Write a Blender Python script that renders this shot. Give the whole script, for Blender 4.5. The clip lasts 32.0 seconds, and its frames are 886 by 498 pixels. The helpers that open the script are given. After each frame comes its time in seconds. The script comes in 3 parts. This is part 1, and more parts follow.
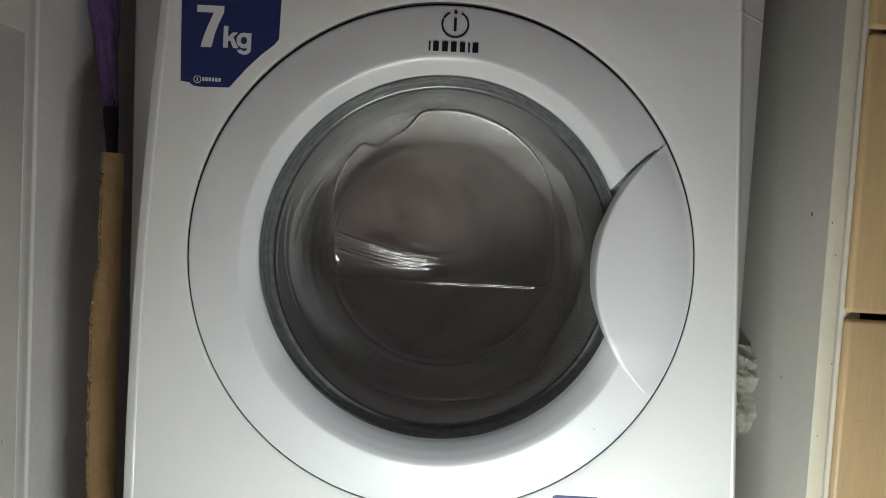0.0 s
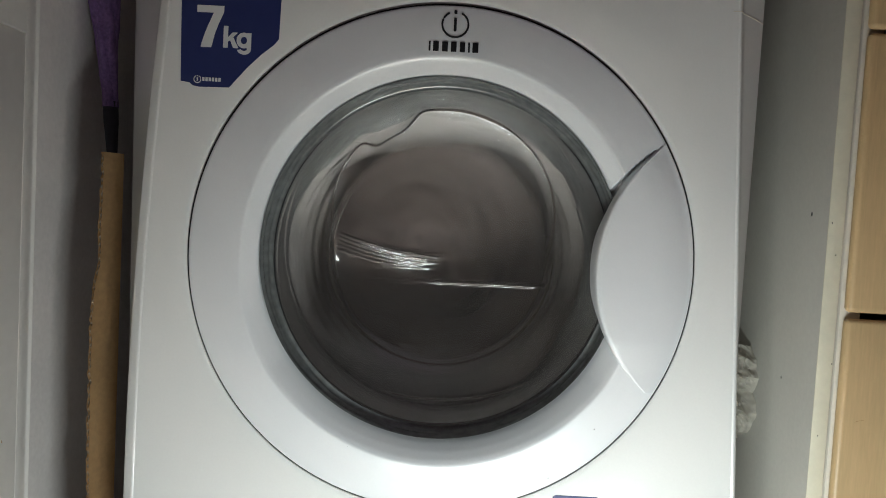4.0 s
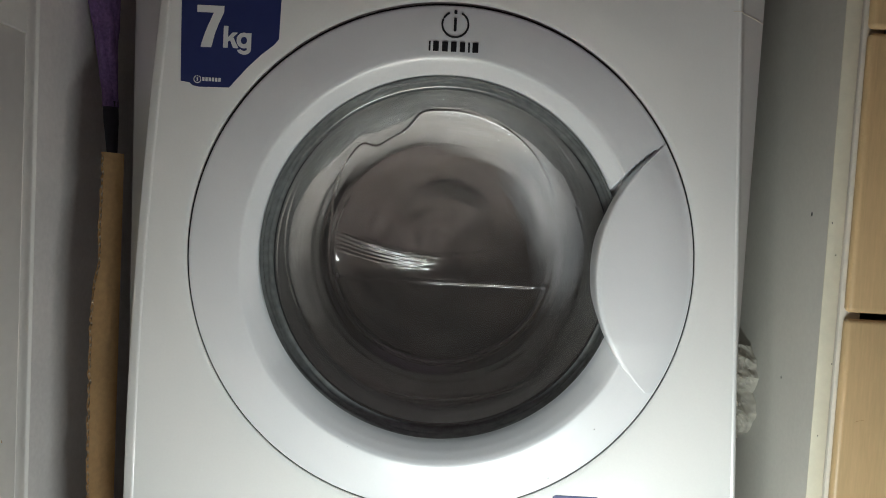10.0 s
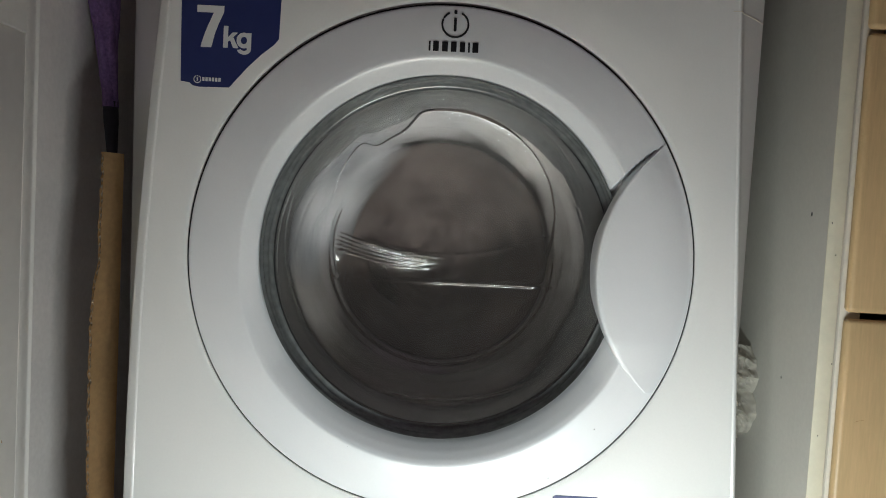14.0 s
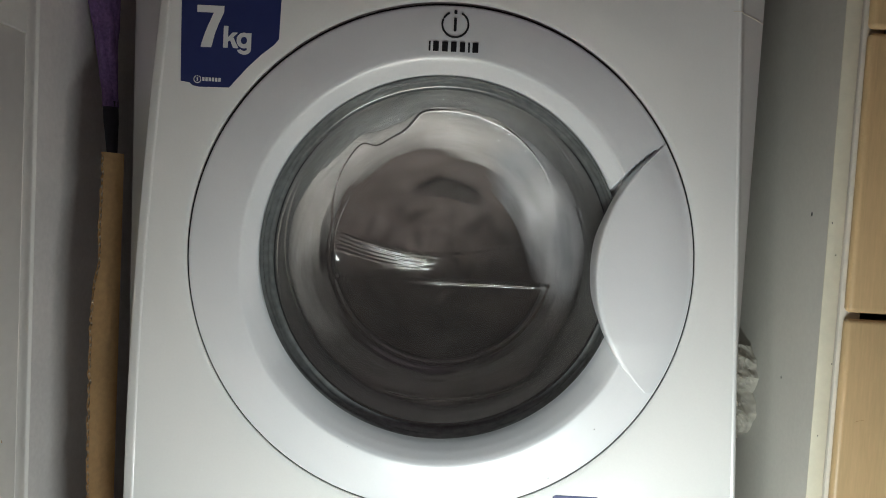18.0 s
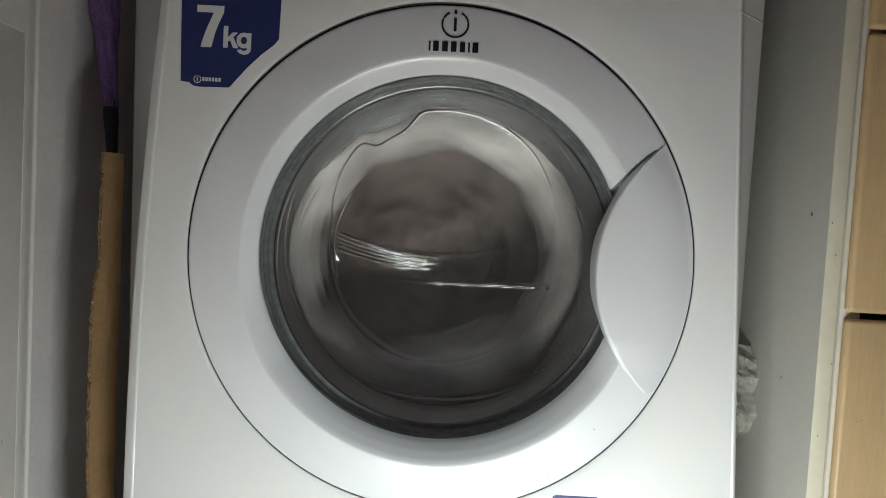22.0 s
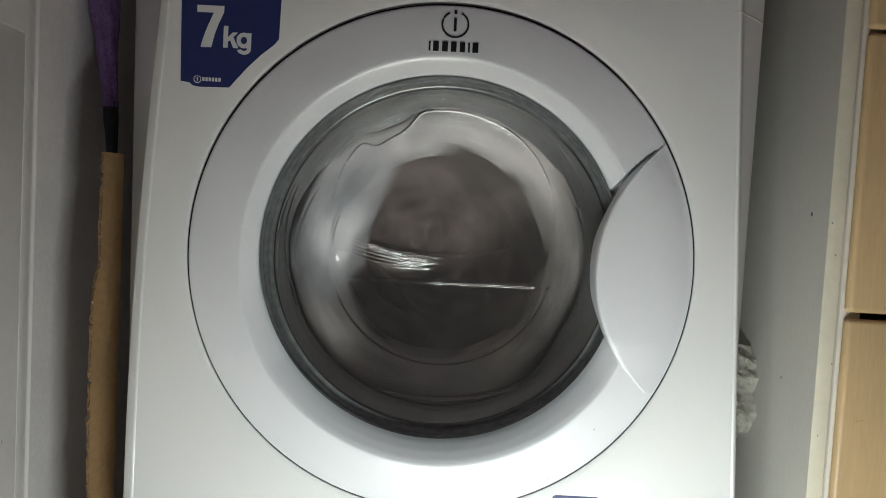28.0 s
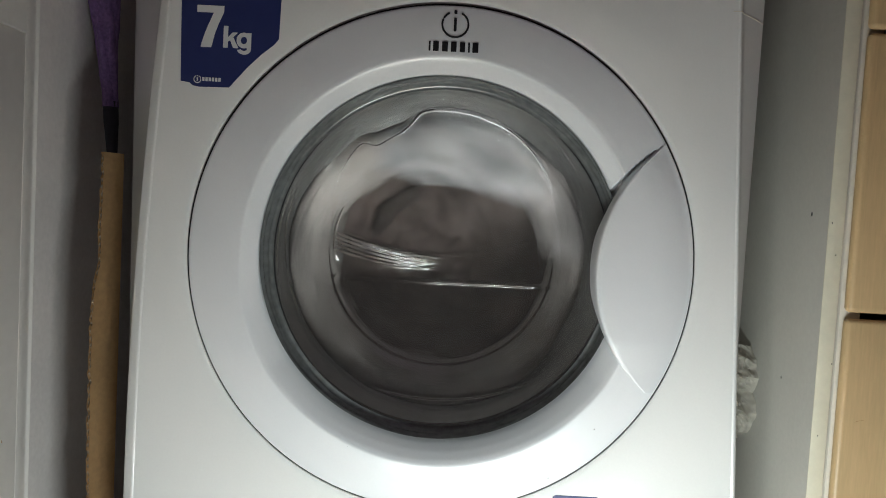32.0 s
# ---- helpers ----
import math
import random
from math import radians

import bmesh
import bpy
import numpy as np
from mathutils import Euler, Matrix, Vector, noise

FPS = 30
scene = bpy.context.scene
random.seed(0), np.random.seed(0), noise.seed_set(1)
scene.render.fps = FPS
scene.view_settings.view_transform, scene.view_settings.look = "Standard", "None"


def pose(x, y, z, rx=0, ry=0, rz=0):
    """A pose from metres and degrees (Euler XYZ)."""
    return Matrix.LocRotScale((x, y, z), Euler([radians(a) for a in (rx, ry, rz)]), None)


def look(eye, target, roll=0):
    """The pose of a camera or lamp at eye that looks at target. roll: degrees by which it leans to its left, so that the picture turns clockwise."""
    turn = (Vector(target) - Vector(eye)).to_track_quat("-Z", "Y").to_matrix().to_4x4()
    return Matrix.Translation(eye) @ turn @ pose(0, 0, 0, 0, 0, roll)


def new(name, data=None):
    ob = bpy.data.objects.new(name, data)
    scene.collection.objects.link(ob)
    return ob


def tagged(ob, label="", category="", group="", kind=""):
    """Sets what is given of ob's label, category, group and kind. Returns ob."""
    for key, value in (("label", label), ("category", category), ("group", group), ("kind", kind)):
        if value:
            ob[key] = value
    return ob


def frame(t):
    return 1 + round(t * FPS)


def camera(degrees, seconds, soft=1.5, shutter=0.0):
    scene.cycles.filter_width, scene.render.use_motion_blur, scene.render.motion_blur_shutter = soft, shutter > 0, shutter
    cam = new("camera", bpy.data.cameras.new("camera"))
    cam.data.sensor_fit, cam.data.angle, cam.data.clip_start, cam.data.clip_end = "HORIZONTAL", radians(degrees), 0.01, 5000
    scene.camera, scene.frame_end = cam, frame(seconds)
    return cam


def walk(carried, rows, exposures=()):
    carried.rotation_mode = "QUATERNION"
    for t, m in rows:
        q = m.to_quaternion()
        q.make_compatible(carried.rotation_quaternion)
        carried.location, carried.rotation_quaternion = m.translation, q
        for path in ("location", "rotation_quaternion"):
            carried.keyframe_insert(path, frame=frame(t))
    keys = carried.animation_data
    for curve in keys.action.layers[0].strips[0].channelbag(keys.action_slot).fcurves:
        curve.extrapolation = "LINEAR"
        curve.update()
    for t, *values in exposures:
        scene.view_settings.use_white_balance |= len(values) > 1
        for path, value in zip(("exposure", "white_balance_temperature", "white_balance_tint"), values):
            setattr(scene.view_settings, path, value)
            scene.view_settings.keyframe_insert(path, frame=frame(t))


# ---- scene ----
cam = camera(60, 32.0, soft=0.9, shutter=0.75)
EYE = Vector((0.0015, -0.72, 0.465))
VIEW = look(EYE, EYE + Vector((0, 0.99889, -0.047106)), 2.9)
walk(cam, [(0.0, VIEW), (32.0, VIEW)], exposures=[(0.0, 0.0), (32.0, 0.0)])

# ---- world and light ----
world = bpy.data.worlds.new("world")
scene.world = world
world.use_nodes = True
world.node_tree.nodes["Background"].inputs["Color"].default_value = (0.5, 0.5, 0.5, 1)
world.node_tree.nodes["Background"].inputs["Strength"].default_value = 0.05


def area_lamp(name, size_x, size_y, watts, colour, m):
    data = bpy.data.lights.new(name, "AREA")
    data.shape, data.size, data.size_y = "RECTANGLE", size_x, size_y
    data.energy, data.color = watts, colour
    ob = new(name, data)
    ob.matrix_world = m
    return ob


# A cool white lamp low in front of the machine, and a weak pinkish overhead fill added for ambient light.
area_lamp("low_lamp", 0.26, 0.05, 3.88, (0.895, 1.0, 0.985), look((0.100, -0.470, 0.030), (0.170, 0.0, -0.07)))
area_lamp("overhead_fill", 1.6, 1.4, 0.86, (1.0, 0.67, 0.99), look((0.6, -1.2, 2.36), (0.6, -1.2, 0.0)))

# ---- materials ----
MATS = {}


def material(name, base, rough=0.5, metal=0.0, coat=0.0, vary=0.06, scale=6.0, grain=0.0, grain_scale=120.0, stretch=(1, 1, 1), spec=0.5, dark=None):
    """A principled surface with colour variation at two scales and a fine relief."""
    if name in MATS:
        return MATS[name]
    m = bpy.data.materials.new(name)
    m.use_nodes = True
    nt = m.node_tree
    p = nt.nodes["Principled BSDF"]
    p.inputs["Roughness"].default_value = rough
    p.inputs["Metallic"].default_value = metal
    p.inputs["Coat Weight"].default_value = coat
    p.inputs["Coat Roughness"].default_value = 0.08
    p.inputs["Specular IOR Level"].default_value = spec
    tc = nt.nodes.new("ShaderNodeTexCoord")
    mp = nt.nodes.new("ShaderNodeMapping")
    mp.inputs["Scale"].default_value = stretch
    nt.links.new(tc.outputs["Object"], mp.inputs["Vector"])
    big = nt.nodes.new("ShaderNodeTexNoise")
    big.inputs["Scale"].default_value = scale
    big.inputs["Detail"].default_value = 5
    fine = nt.nodes.new("ShaderNodeTexNoise")
    fine.inputs["Scale"].default_value = grain_scale
    fine.inputs["Detail"].default_value = 3
    for n in (big, fine):
        nt.links.new(mp.outputs["Vector"], n.inputs["Vector"])
    add = nt.nodes.new("ShaderNodeMath")
    add.operation = "ADD"
    nt.links.new(big.outputs["Fac"], add.inputs[0])
    nt.links.new(fine.outputs["Fac"], add.inputs[1])
    ramp = nt.nodes.new("ShaderNodeValToRGB")
    ramp.color_ramp.elements[0].position, ramp.color_ramp.elements[1].position = 0.35, 0.65
    low = dark if dark else tuple(c * (1 - vary) for c in base)
    ramp.color_ramp.elements[0].color = (*low, 1)
    ramp.color_ramp.elements[1].color = (*(min(1, c * (1 + vary * 0.5)) for c in base), 1)
    half = nt.nodes.new("ShaderNodeMath")
    half.operation = "MULTIPLY"
    half.inputs[1].default_value = 0.5
    nt.links.new(add.outputs[0], half.inputs[0])
    nt.links.new(half.outputs[0], ramp.inputs["Fac"])
    nt.links.new(ramp.outputs["Color"], p.inputs["Base Color"])
    if grain:
        bump = nt.nodes.new("ShaderNodeBump")
        bump.inputs["Strength"].default_value = grain
        bump.inputs["Distance"].default_value = 0.002
        nt.links.new(fine.outputs["Fac"], bump.inputs["Height"])
        nt.links.new(bump.outputs["Normal"], p.inputs["Normal"])
    MATS[name] = m
    return m


def glass_material(name, colour, rough=0.0, ior=1.5, haze=0.0):
    """Clear glass with a thin diffuse veil that imitates reflected room light and lifts the darks."""
    m = bpy.data.materials.new(name)
    m.use_nodes = True
    nt = m.node_tree
    nt.nodes.clear()
    out = nt.nodes.new("ShaderNodeOutputMaterial")
    g = nt.nodes.new("ShaderNodeBsdfRefraction")
    g.inputs["Color"].default_value = (*colour, 1)
    g.inputs["Roughness"].default_value = 0.0
    g.inputs["IOR"].default_value = ior
    gloss = nt.nodes.new("ShaderNodeBsdfGlossy")
    gloss.inputs["Roughness"].default_value = rough
    fres = nt.nodes.new("ShaderNodeFresnel")
    fres.inputs["IOR"].default_value = ior
    mix = nt.nodes.new("ShaderNodeMixShader")
    nt.links.new(fres.outputs[0], mix.inputs[0])
    nt.links.new(g.outputs[0], mix.inputs[1])
    nt.links.new(gloss.outputs[0], mix.inputs[2])
    # pale veil in place of scattered light and room reflections
    film = nt.nodes.new("ShaderNodeBsdfDiffuse")
    film.inputs["Color"].default_value = (0.80, 0.73, 0.69, 1)
    wisps = nt.nodes.new("ShaderNodeTexNoise")
    wisps.inputs["Scale"].default_value = 9.0
    wisps.inputs["Detail"].default_value = 6.0
    amount = nt.nodes.new("ShaderNodeMapRange")
    amount.inputs["To Min"].default_value, amount.inputs["To Max"].default_value = haze * 0.6, haze * 1.4
    nt.links.new(wisps.outputs["Fac"], amount.inputs["Value"])
    filmed = nt.nodes.new("ShaderNodeMixShader")
    nt.links.new(amount.outputs["Result"], filmed.inputs[0])
    nt.links.new(mix.outputs[0], filmed.inputs[1])
    nt.links.new(film.outputs[0], filmed.inputs[2])
    nt.links.new(filmed.outputs[0], out.inputs["Surface"])
    return m


ENAMEL = material("white_enamel", (0.80, 0.80, 0.785), 0.28, coat=0.3, vary=0.02, scale=4, grain=0.012, grain_scale=420)
RING_PLASTIC = material("white_door_plastic", (0.78, 0.79, 0.81), 0.30, coat=0.15, vary=0.015, scale=5, grain=0.01, grain_scale=500)
HANDLE_PLASTIC = material("pale_grey_handle_plastic", (0.72, 0.73, 0.75), 0.36, vary=0.015, scale=5, grain=0.01, grain_scale=500)
BLACK_GAP = material("dark_gap", (0.012, 0.012, 0.014), 0.7)
RUBBER = material("grey_rubber", (0.130, 0.128, 0.127), 0.40, vary=0.30, scale=18, grain=0.08, grain_scale=260)
SEAL = material("smoky_glass_flange", (0.150, 0.157, 0.157), 0.24, vary=0.35, scale=14, spec=0.6)
STEEL = material("brushed_drum_steel", (0.40, 0.348, 0.338), 0.55, metal=1.0, vary=0.12, scale=9, grain=0.05, grain_scale=90)
GALVANISED = material("galvanised_sheet", (0.45, 0.45, 0.46), 0.5, metal=1.0, vary=0.1)
STICKER_BLUE = material("blue_sticker_film", (0.018, 0.03, 0.135), 0.5, vary=0.05, scale=30)
PRINT_WHITE = material("white_print", (0.78, 0.78, 0.77), 0.4, vary=0.02)
PRINT_BLACK = material("black_print", (0.012, 0.012, 0.014), 0.4)
WALL_PAINT = material("off_white_wall_paint", (0.80, 0.75, 0.735), 0.75, vary=0.08, scale=7, grain=0.12, grain_scale=160)
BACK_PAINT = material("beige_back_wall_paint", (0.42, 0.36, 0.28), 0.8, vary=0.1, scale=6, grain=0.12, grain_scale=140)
TRIM_PAINT = material("white_gloss_trim_paint", (0.86, 0.83, 0.80), 0.38, vary=0.04, scale=12, grain=0.04, grain_scale=90)
BOARD_GREY = material("off_white_cabinet_board", (0.585, 0.565, 0.515), 0.5, vary=0.06, scale=8, grain=0.05, grain_scale=220)
BOARD_EDGE = material("cream_edge_band", (0.75, 0.71, 0.57), 0.45, vary=0.06, scale=22, grain=0.05)
WHITE_BOARD = material("white_carcass_board", (0.72, 0.67, 0.585), 0.45, vary=0.04)
BEECH = material("light_beech_veneer", (0.60, 0.42, 0.225), 0.42, vary=0.10, scale=5, grain=0.05, grain_scale=60, stretch=(9, 9, 0.7))
CARDBOARD = material("brown_cardboard", (0.52, 0.325, 0.155), 0.85, vary=0.16, scale=9, grain=0.15, grain_scale=180)
CARD_TORN = material("torn_cardboard_core", (0.55, 0.46, 0.36), 0.95, vary=0.25, scale=60, grain=0.4, grain_scale=300)
PURPLE = material("purple_umbrella_cloth", (0.22, 0.12, 0.32), 0.6, vary=0.45, scale=25, grain=0.15, grain_scale=300)
DARK_SLEEVE = material("dark_purple_sleeve_cloth", (0.014, 0.010, 0.018), 0.7, vary=0.3, scale=30, grain=0.1)
BLACK_PLASTIC = material("black_plastic", (0.015, 0.014, 0.017), 0.5, vary=0.2)
PAPER = material("crumpled_white_paper", (0.85, 0.81, 0.73), 0.85, vary=0.10, scale=30, grain=0.25, grain_scale=160)
FLOOR_TILE = material("sand_floor_vinyl", (0.50, 0.37, 0.29), 0.4, vary=0.15, scale=4, grain=0.08, grain_scale=60)
CEILING_PAINT = material("white_ceiling_paint", (0.72, 0.71, 0.69), 0.85, vary=0.03)
GLASS = glass_material("door_glass", (0.960, 0.950, 0.942), 0.090, haze=0.0135)


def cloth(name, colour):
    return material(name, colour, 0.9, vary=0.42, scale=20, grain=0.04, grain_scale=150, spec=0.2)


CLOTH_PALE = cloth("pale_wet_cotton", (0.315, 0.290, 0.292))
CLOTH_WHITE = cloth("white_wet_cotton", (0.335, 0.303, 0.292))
# its dark mottling paints bluish shadows into the cloth colour
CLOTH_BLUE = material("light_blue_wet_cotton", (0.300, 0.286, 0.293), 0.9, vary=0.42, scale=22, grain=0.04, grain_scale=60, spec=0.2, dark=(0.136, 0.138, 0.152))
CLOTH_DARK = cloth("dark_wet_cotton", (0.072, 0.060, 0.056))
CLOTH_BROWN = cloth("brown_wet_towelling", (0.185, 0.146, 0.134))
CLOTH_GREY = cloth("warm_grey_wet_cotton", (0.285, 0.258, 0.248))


# ---- mesh helpers ----
def sheet(rows, closed=False):
    """A bmesh from rows of points; closed joins the last column to the first."""
    bm = bmesh.new()
    grid = [[bm.verts.new(p) for p in row] for row in rows]
    for a, b in zip(grid, grid[1:]):
        n = len(a)
        for i in range(n if closed else n - 1):
            j = (i + 1) % n
            bm.faces.new((a[i], a[j], b[j], b[i]))
    return bm


def lathe(profile, steps=160, cx=0.0, cz=0.0):
    """Turns (radius, y) points about an axis along y."""
    rows = []
    for r, y in profile:
        rows.append([(cx + r * math.cos(2 * math.pi * i / steps), y, cz + r * math.sin(2 * math.pi * i / steps)) for i in range(steps)])
    return sheet(rows, closed=True)


def box(x0, x1, y0, y1, z0, z1, bevel=0.0, segments=2):
    bm = bmesh.new()
    bmesh.ops.create_cube(bm, size=1.0)
    for v in bm.verts:
        v.co = Vector(((x0 + x1) / 2 + v.co.x * (x1 - x0), (y0 + y1) / 2 + v.co.y * (y1 - y0), (z0 + z1) / 2 + v.co.z * (z1 - z0)))
    if bevel:
        bmesh.ops.bevel(bm, geom=list(bm.edges), offset=bevel, segments=segments, profile=0.5, affect="EDGES")
    return bm


def prism(outline, y0, y1):
    """A flat shape of (x, z) points with thickness from y0 (front) to y1."""
    bm = bmesh.new()
    front = [bm.verts.new((x, y0, z)) for x, z in outline]
    back = [bm.verts.new((x, y1, z)) for x, z in outline]
    bm.faces.new(front)
    bm.faces.new(list(reversed(back)))
    n = len(front)
    for i in range(n):
        bm.faces.new((front[i], back[i], back[(i + 1) % n], front[(i + 1) % n]))
    return bm


def tube(points, radius, sides=10):
    rows = []
    pts = [Vector(p) for p in points]
    for i, p in enumerate(pts):
        d = (pts[min(i + 1, len(pts) - 1)] - pts[max(i - 1, 0)]).normalized()
        side = d.cross(Vector((0.3, 0.2, 1)) if abs(d.z) < 0.9 else Vector((1, 0.2, 0))).normalized()
        up = side.cross(d)
        r = radius[i] if isinstance(radius, (list, tuple)) else radius
        rows.append([p + r * (math.cos(2 * math.pi * k / sides) * side + math.sin(2 * math.pi * k / sides) * up) for k in range(sides)])
    bm = sheet(rows, closed=True)
    bm.verts.ensure_lookup_table()
    bm.faces.new(bm.verts[:sides])
    bm.faces.new(list(reversed(bm.verts[-sides:])))
    return bm


def finish(name, bm, mat, smooth=True, angle=40):
    bmesh.ops.recalc_face_normals(bm, faces=list(bm.faces))
    data = bpy.data.meshes.new(name)
    bm.to_mesh(data)
    bm.free()
    for m in (mat if isinstance(mat, (list, tuple)) else [mat]):
        data.materials.append(m)
    if smooth:
        data.shade_smooth()
        data.set_sharp_from_angle(angle=radians(angle))
    return data


def part(name, bm, mat, parent, label="", smooth=True, angle=40):
    ob = new(name, finish(name, bm, mat, smooth, angle))
    ob.parent = parent
    return tagged(ob, label) if label else ob


def thing(name, bm, mat, label, category, group="", kind="", smooth=True, angle=40):
    return tagged(new(name, finish(name, bm, mat, smooth, angle)), label, category, group, kind)


def empty(name, label, category, at=(0, 0, 0), group=""):
    ob = new(name)
    ob.location = at
    ob.empty_display_size = 0.05
    return tagged(ob, label, category, group)


# ---- the room ----
thing("floor", box(-0.55, 2.3, -2.7, 0.78, -0.08, 0.0), FLOOR_TILE, "sand-coloured vinyl floor", "floor", kind="structure")
thing("ceiling", box(-0.55, 2.3, -2.7, 0.78, 2.4, 2.48), CEILING_PAINT, "plain white ceiling", "ceiling", kind="structure")
thing("wall_left", box(-0.52, -0.42, -2.7, 0.68, 0.0, 2.4), WALL_PAINT, "off-white painted wall beside the washing machine", "wall", kind="structure")
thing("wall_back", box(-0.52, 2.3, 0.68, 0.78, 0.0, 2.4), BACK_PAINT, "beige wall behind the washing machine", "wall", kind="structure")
thing("wall_right", box(2.2, 2.3, -2.6, 0.68, 0.0, 2.4), WALL_PAINT, "plain off-white wall", "wall", kind="structure")
thing("wall_front", box(-0.42, 2.3, -2.7, -2.6, 0.0, 2.4), WALL_PAINT, "plain off-white wall", "wall", kind="structure")


def door_casing():
    ob = empty("trim", "white painted door casing on the wall", "trim", (-0.42, -0.066, 0.0))
    ob["kind"] = "structure"
    x = 0.0
    part("casing_board", box(x, x + 0.0085, -0.25, 0.0958, 0.0, 0.6172, 0.0008), TRIM_PAINT, ob)
    part("upper_board", box(x, x + 0.0100, -0.25, 0.0958, 0.6174, 2.1, 0.0020), TRIM_PAINT, ob)
    rows = []
    for z in (0.0, 0.7, 1.4, 2.1):
        # a shallow ogee that ends in a thin raised bead
        rows.append([(x, 0.0950, z)] + [(x + 0.0010 + 0.0076 * math.cos(math.pi / 2 * k / 24) ** 1.5 + 0.0030 * math.exp(-((k - 20) / 1.8) ** 2), 0.0955 + 0.0375 * k / 24, z) for k in range(25)])
    part("casing_bead", sheet(rows), TRIM_PAINT, ob)
    return ob


door_casing()
thing("wall_chip", box(-0.4118, -0.4113, 0.0042, 0.0050, 0.2235, 0.2260, 0.0002), CARDBOARD, "small dark chip mark on the white casing", "mark")


# ---- the cabinet beside the machine ----
def drawer_cabinet():
    ob = empty("drawer_cabinet", "kitchen drawer cabinet with light beech fronts and an off-white end panel", "cabinet", (0.6, 0.3, 0.0))
    inv = Matrix.Translation((-0.6, -0.3, 0.0))

    def add(name, bm, mat, parent=ob, label=""):
        bm.transform(inv)
        return part(name, bm, mat, parent, label)
    add("end_panel", box(0.3748, 0.3902, 0.0305, 0.66, 0.0, 0.87, 0.0006), BOARD_GREY, label="off-white end panel board")
    add("edge_band", box(0.3746, 0.3900, 0.0290, 0.0303, 0.0, 0.87, 0.0004), BOARD_EDGE, label="cream edge band with small nicks")
    add("carcass_side", box(0.3921, 0.4125, 0.0285, 0.66, 0.10, 0.87, 0.001), WHITE_BOARD)
    add("carcass_side", box(0.87, 0.888, 0.0275, 0.66, 0.0, 0.87, 0.001), WHITE_BOARD)
    add("carcass_top", box(0.4125, 0.87, 0.03, 0.66, 0.85, 0.87), WHITE_BOARD)
    add("carcass_bottom", box(0.4125, 0.87, 0.03, 0.66, 0.10, 0.118), WHITE_BOARD)
    add("toe_kick", box(0.3945, 0.888, 0.08, 0.10, 0.0, 0.10), WHITE_BOARD)
    for z0, z1 in ((0.105, 0.3792), (0.3855, 0.6530), (0.6570, 0.868)):
        f = add("drawer_front", box(0.3934, 0.886, 0.0155, 0.0272, z0, z1, 0.0052, 5), BEECH, label="light beech drawer front with rounded edge")
        add("drawer_box", box(0.43, 0.855, 0.030, 0.55, z0 + 0.02, z1 - 0.05), WHITE_BOARD, f)
        if z0 < 0.2:
            add("scratch", tube([(0.4085, 0.0154, 0.2795), (0.4130, 0.0154, 0.2812), (0.4180, 0.0154, 0.2818)], [0.00012, 0.00025, 0.00012], 6), CARDBOARD, f, "short faint scratch")
    for y, z, wide, high in ((0.0640, 0.4770, 0.0022, 0.0040), (0.1040, 0.3010, 0.0012, 0.0022)):
        add("nick", box(0.3743, 0.3752, y, y + wide, z, z + high, 0.0002), BLACK_PLASTIC, label="small dark nick in the board")
    for x, z, size in ((0.0, 0.4700, 0.0010), (0.006, 0.4390, 0.0008), (0.011, 0.3320, 0.0008), (0.003, 0.2600, 0.0007)):
        add("nick", box(0.3775 + x, 0.3775 + x + size, 0.0286, 0.0292, z, z + size * 1.6, 0.0002), BLACK_PLASTIC, label="small dark nick in the board")
    # it leans a little away from the machine
    ob.rotation_euler.y = radians(0.5)
    ob.location += Vector((-0.0030, 0.0, 0.0015))
    return ob


drawer_cabinet()
# ---- the washing machine ----
DC = 0.4225                     # height of the door's axis
GC = 0.4195                     # height of the middle of its outer edge
DRUM_X, DRUM_Z = -0.005, 0.4115   # the drum hangs a little lower
MACHINE = empty("washing_machine", "white front-loading washing machine spinning pale laundry", "washing machine")


def half_width(z, side=1):
    return 0.2897 - 0.0514 * (z - 0.2) if side > 0 else 0.2842 - 0.0938 * max(0.0, z - 0.178) ** 2


def edge_profile(z, side=1):
    """(x, y) points of the chamfered vertical edge at height z: a small rounding, then a slightly bowed face."""
    w, deep, out = half_width(z, side), 0.025, (0.2945 if side > 0 else 0.2965) + (0.0080 if side > 0 else 0.0) * (z - 0.2)
    pts = [(w - 0.0024, 0.0001), (w - 0.0017, -0.0002), (w - 0.0010, -0.0006), (w - 0.0002, -0.0007), (w + 0.0008, -0.0003), (w + 0.0018, 0.0006), (w + 0.0029, 0.0021), (w + 0.0035, 0.0035)]
    if side < 0:
        # a wide rounded facet, then the hollowed side
        pts = [(w - 0.0024, 0.0001), (w - 0.0017, -0.0002), (w - 0.0010, -0.0006), (w - 0.0002, -0.0007), (w + 0.0010, -0.0003), (w + 0.0024, 0.0003), (w + 0.0050, 0.0016), (w + 0.0076, 0.0028), (w + 0.0086, 0.0036), (w + 0.0093, 0.0050), (w + 0.0096, 0.0070)]
        for k in range(1, 13):
            u = k / 12
            pts.append((w + 0.0096 + (0.3335 + 0.0055 * max(0.0, min(1.0, (z - 0.2) / 0.45)) - w - 0.0096) * u, 0.0070 + 0.103 * u))
        return pts
    for k in range(1, 9):
        u = k / 8
        pts.append((w + 0.0035 + (out - w - 0.0035) * (u + 0.10 * u * (1 - u)), 0.0035 + deep * u))
    return pts


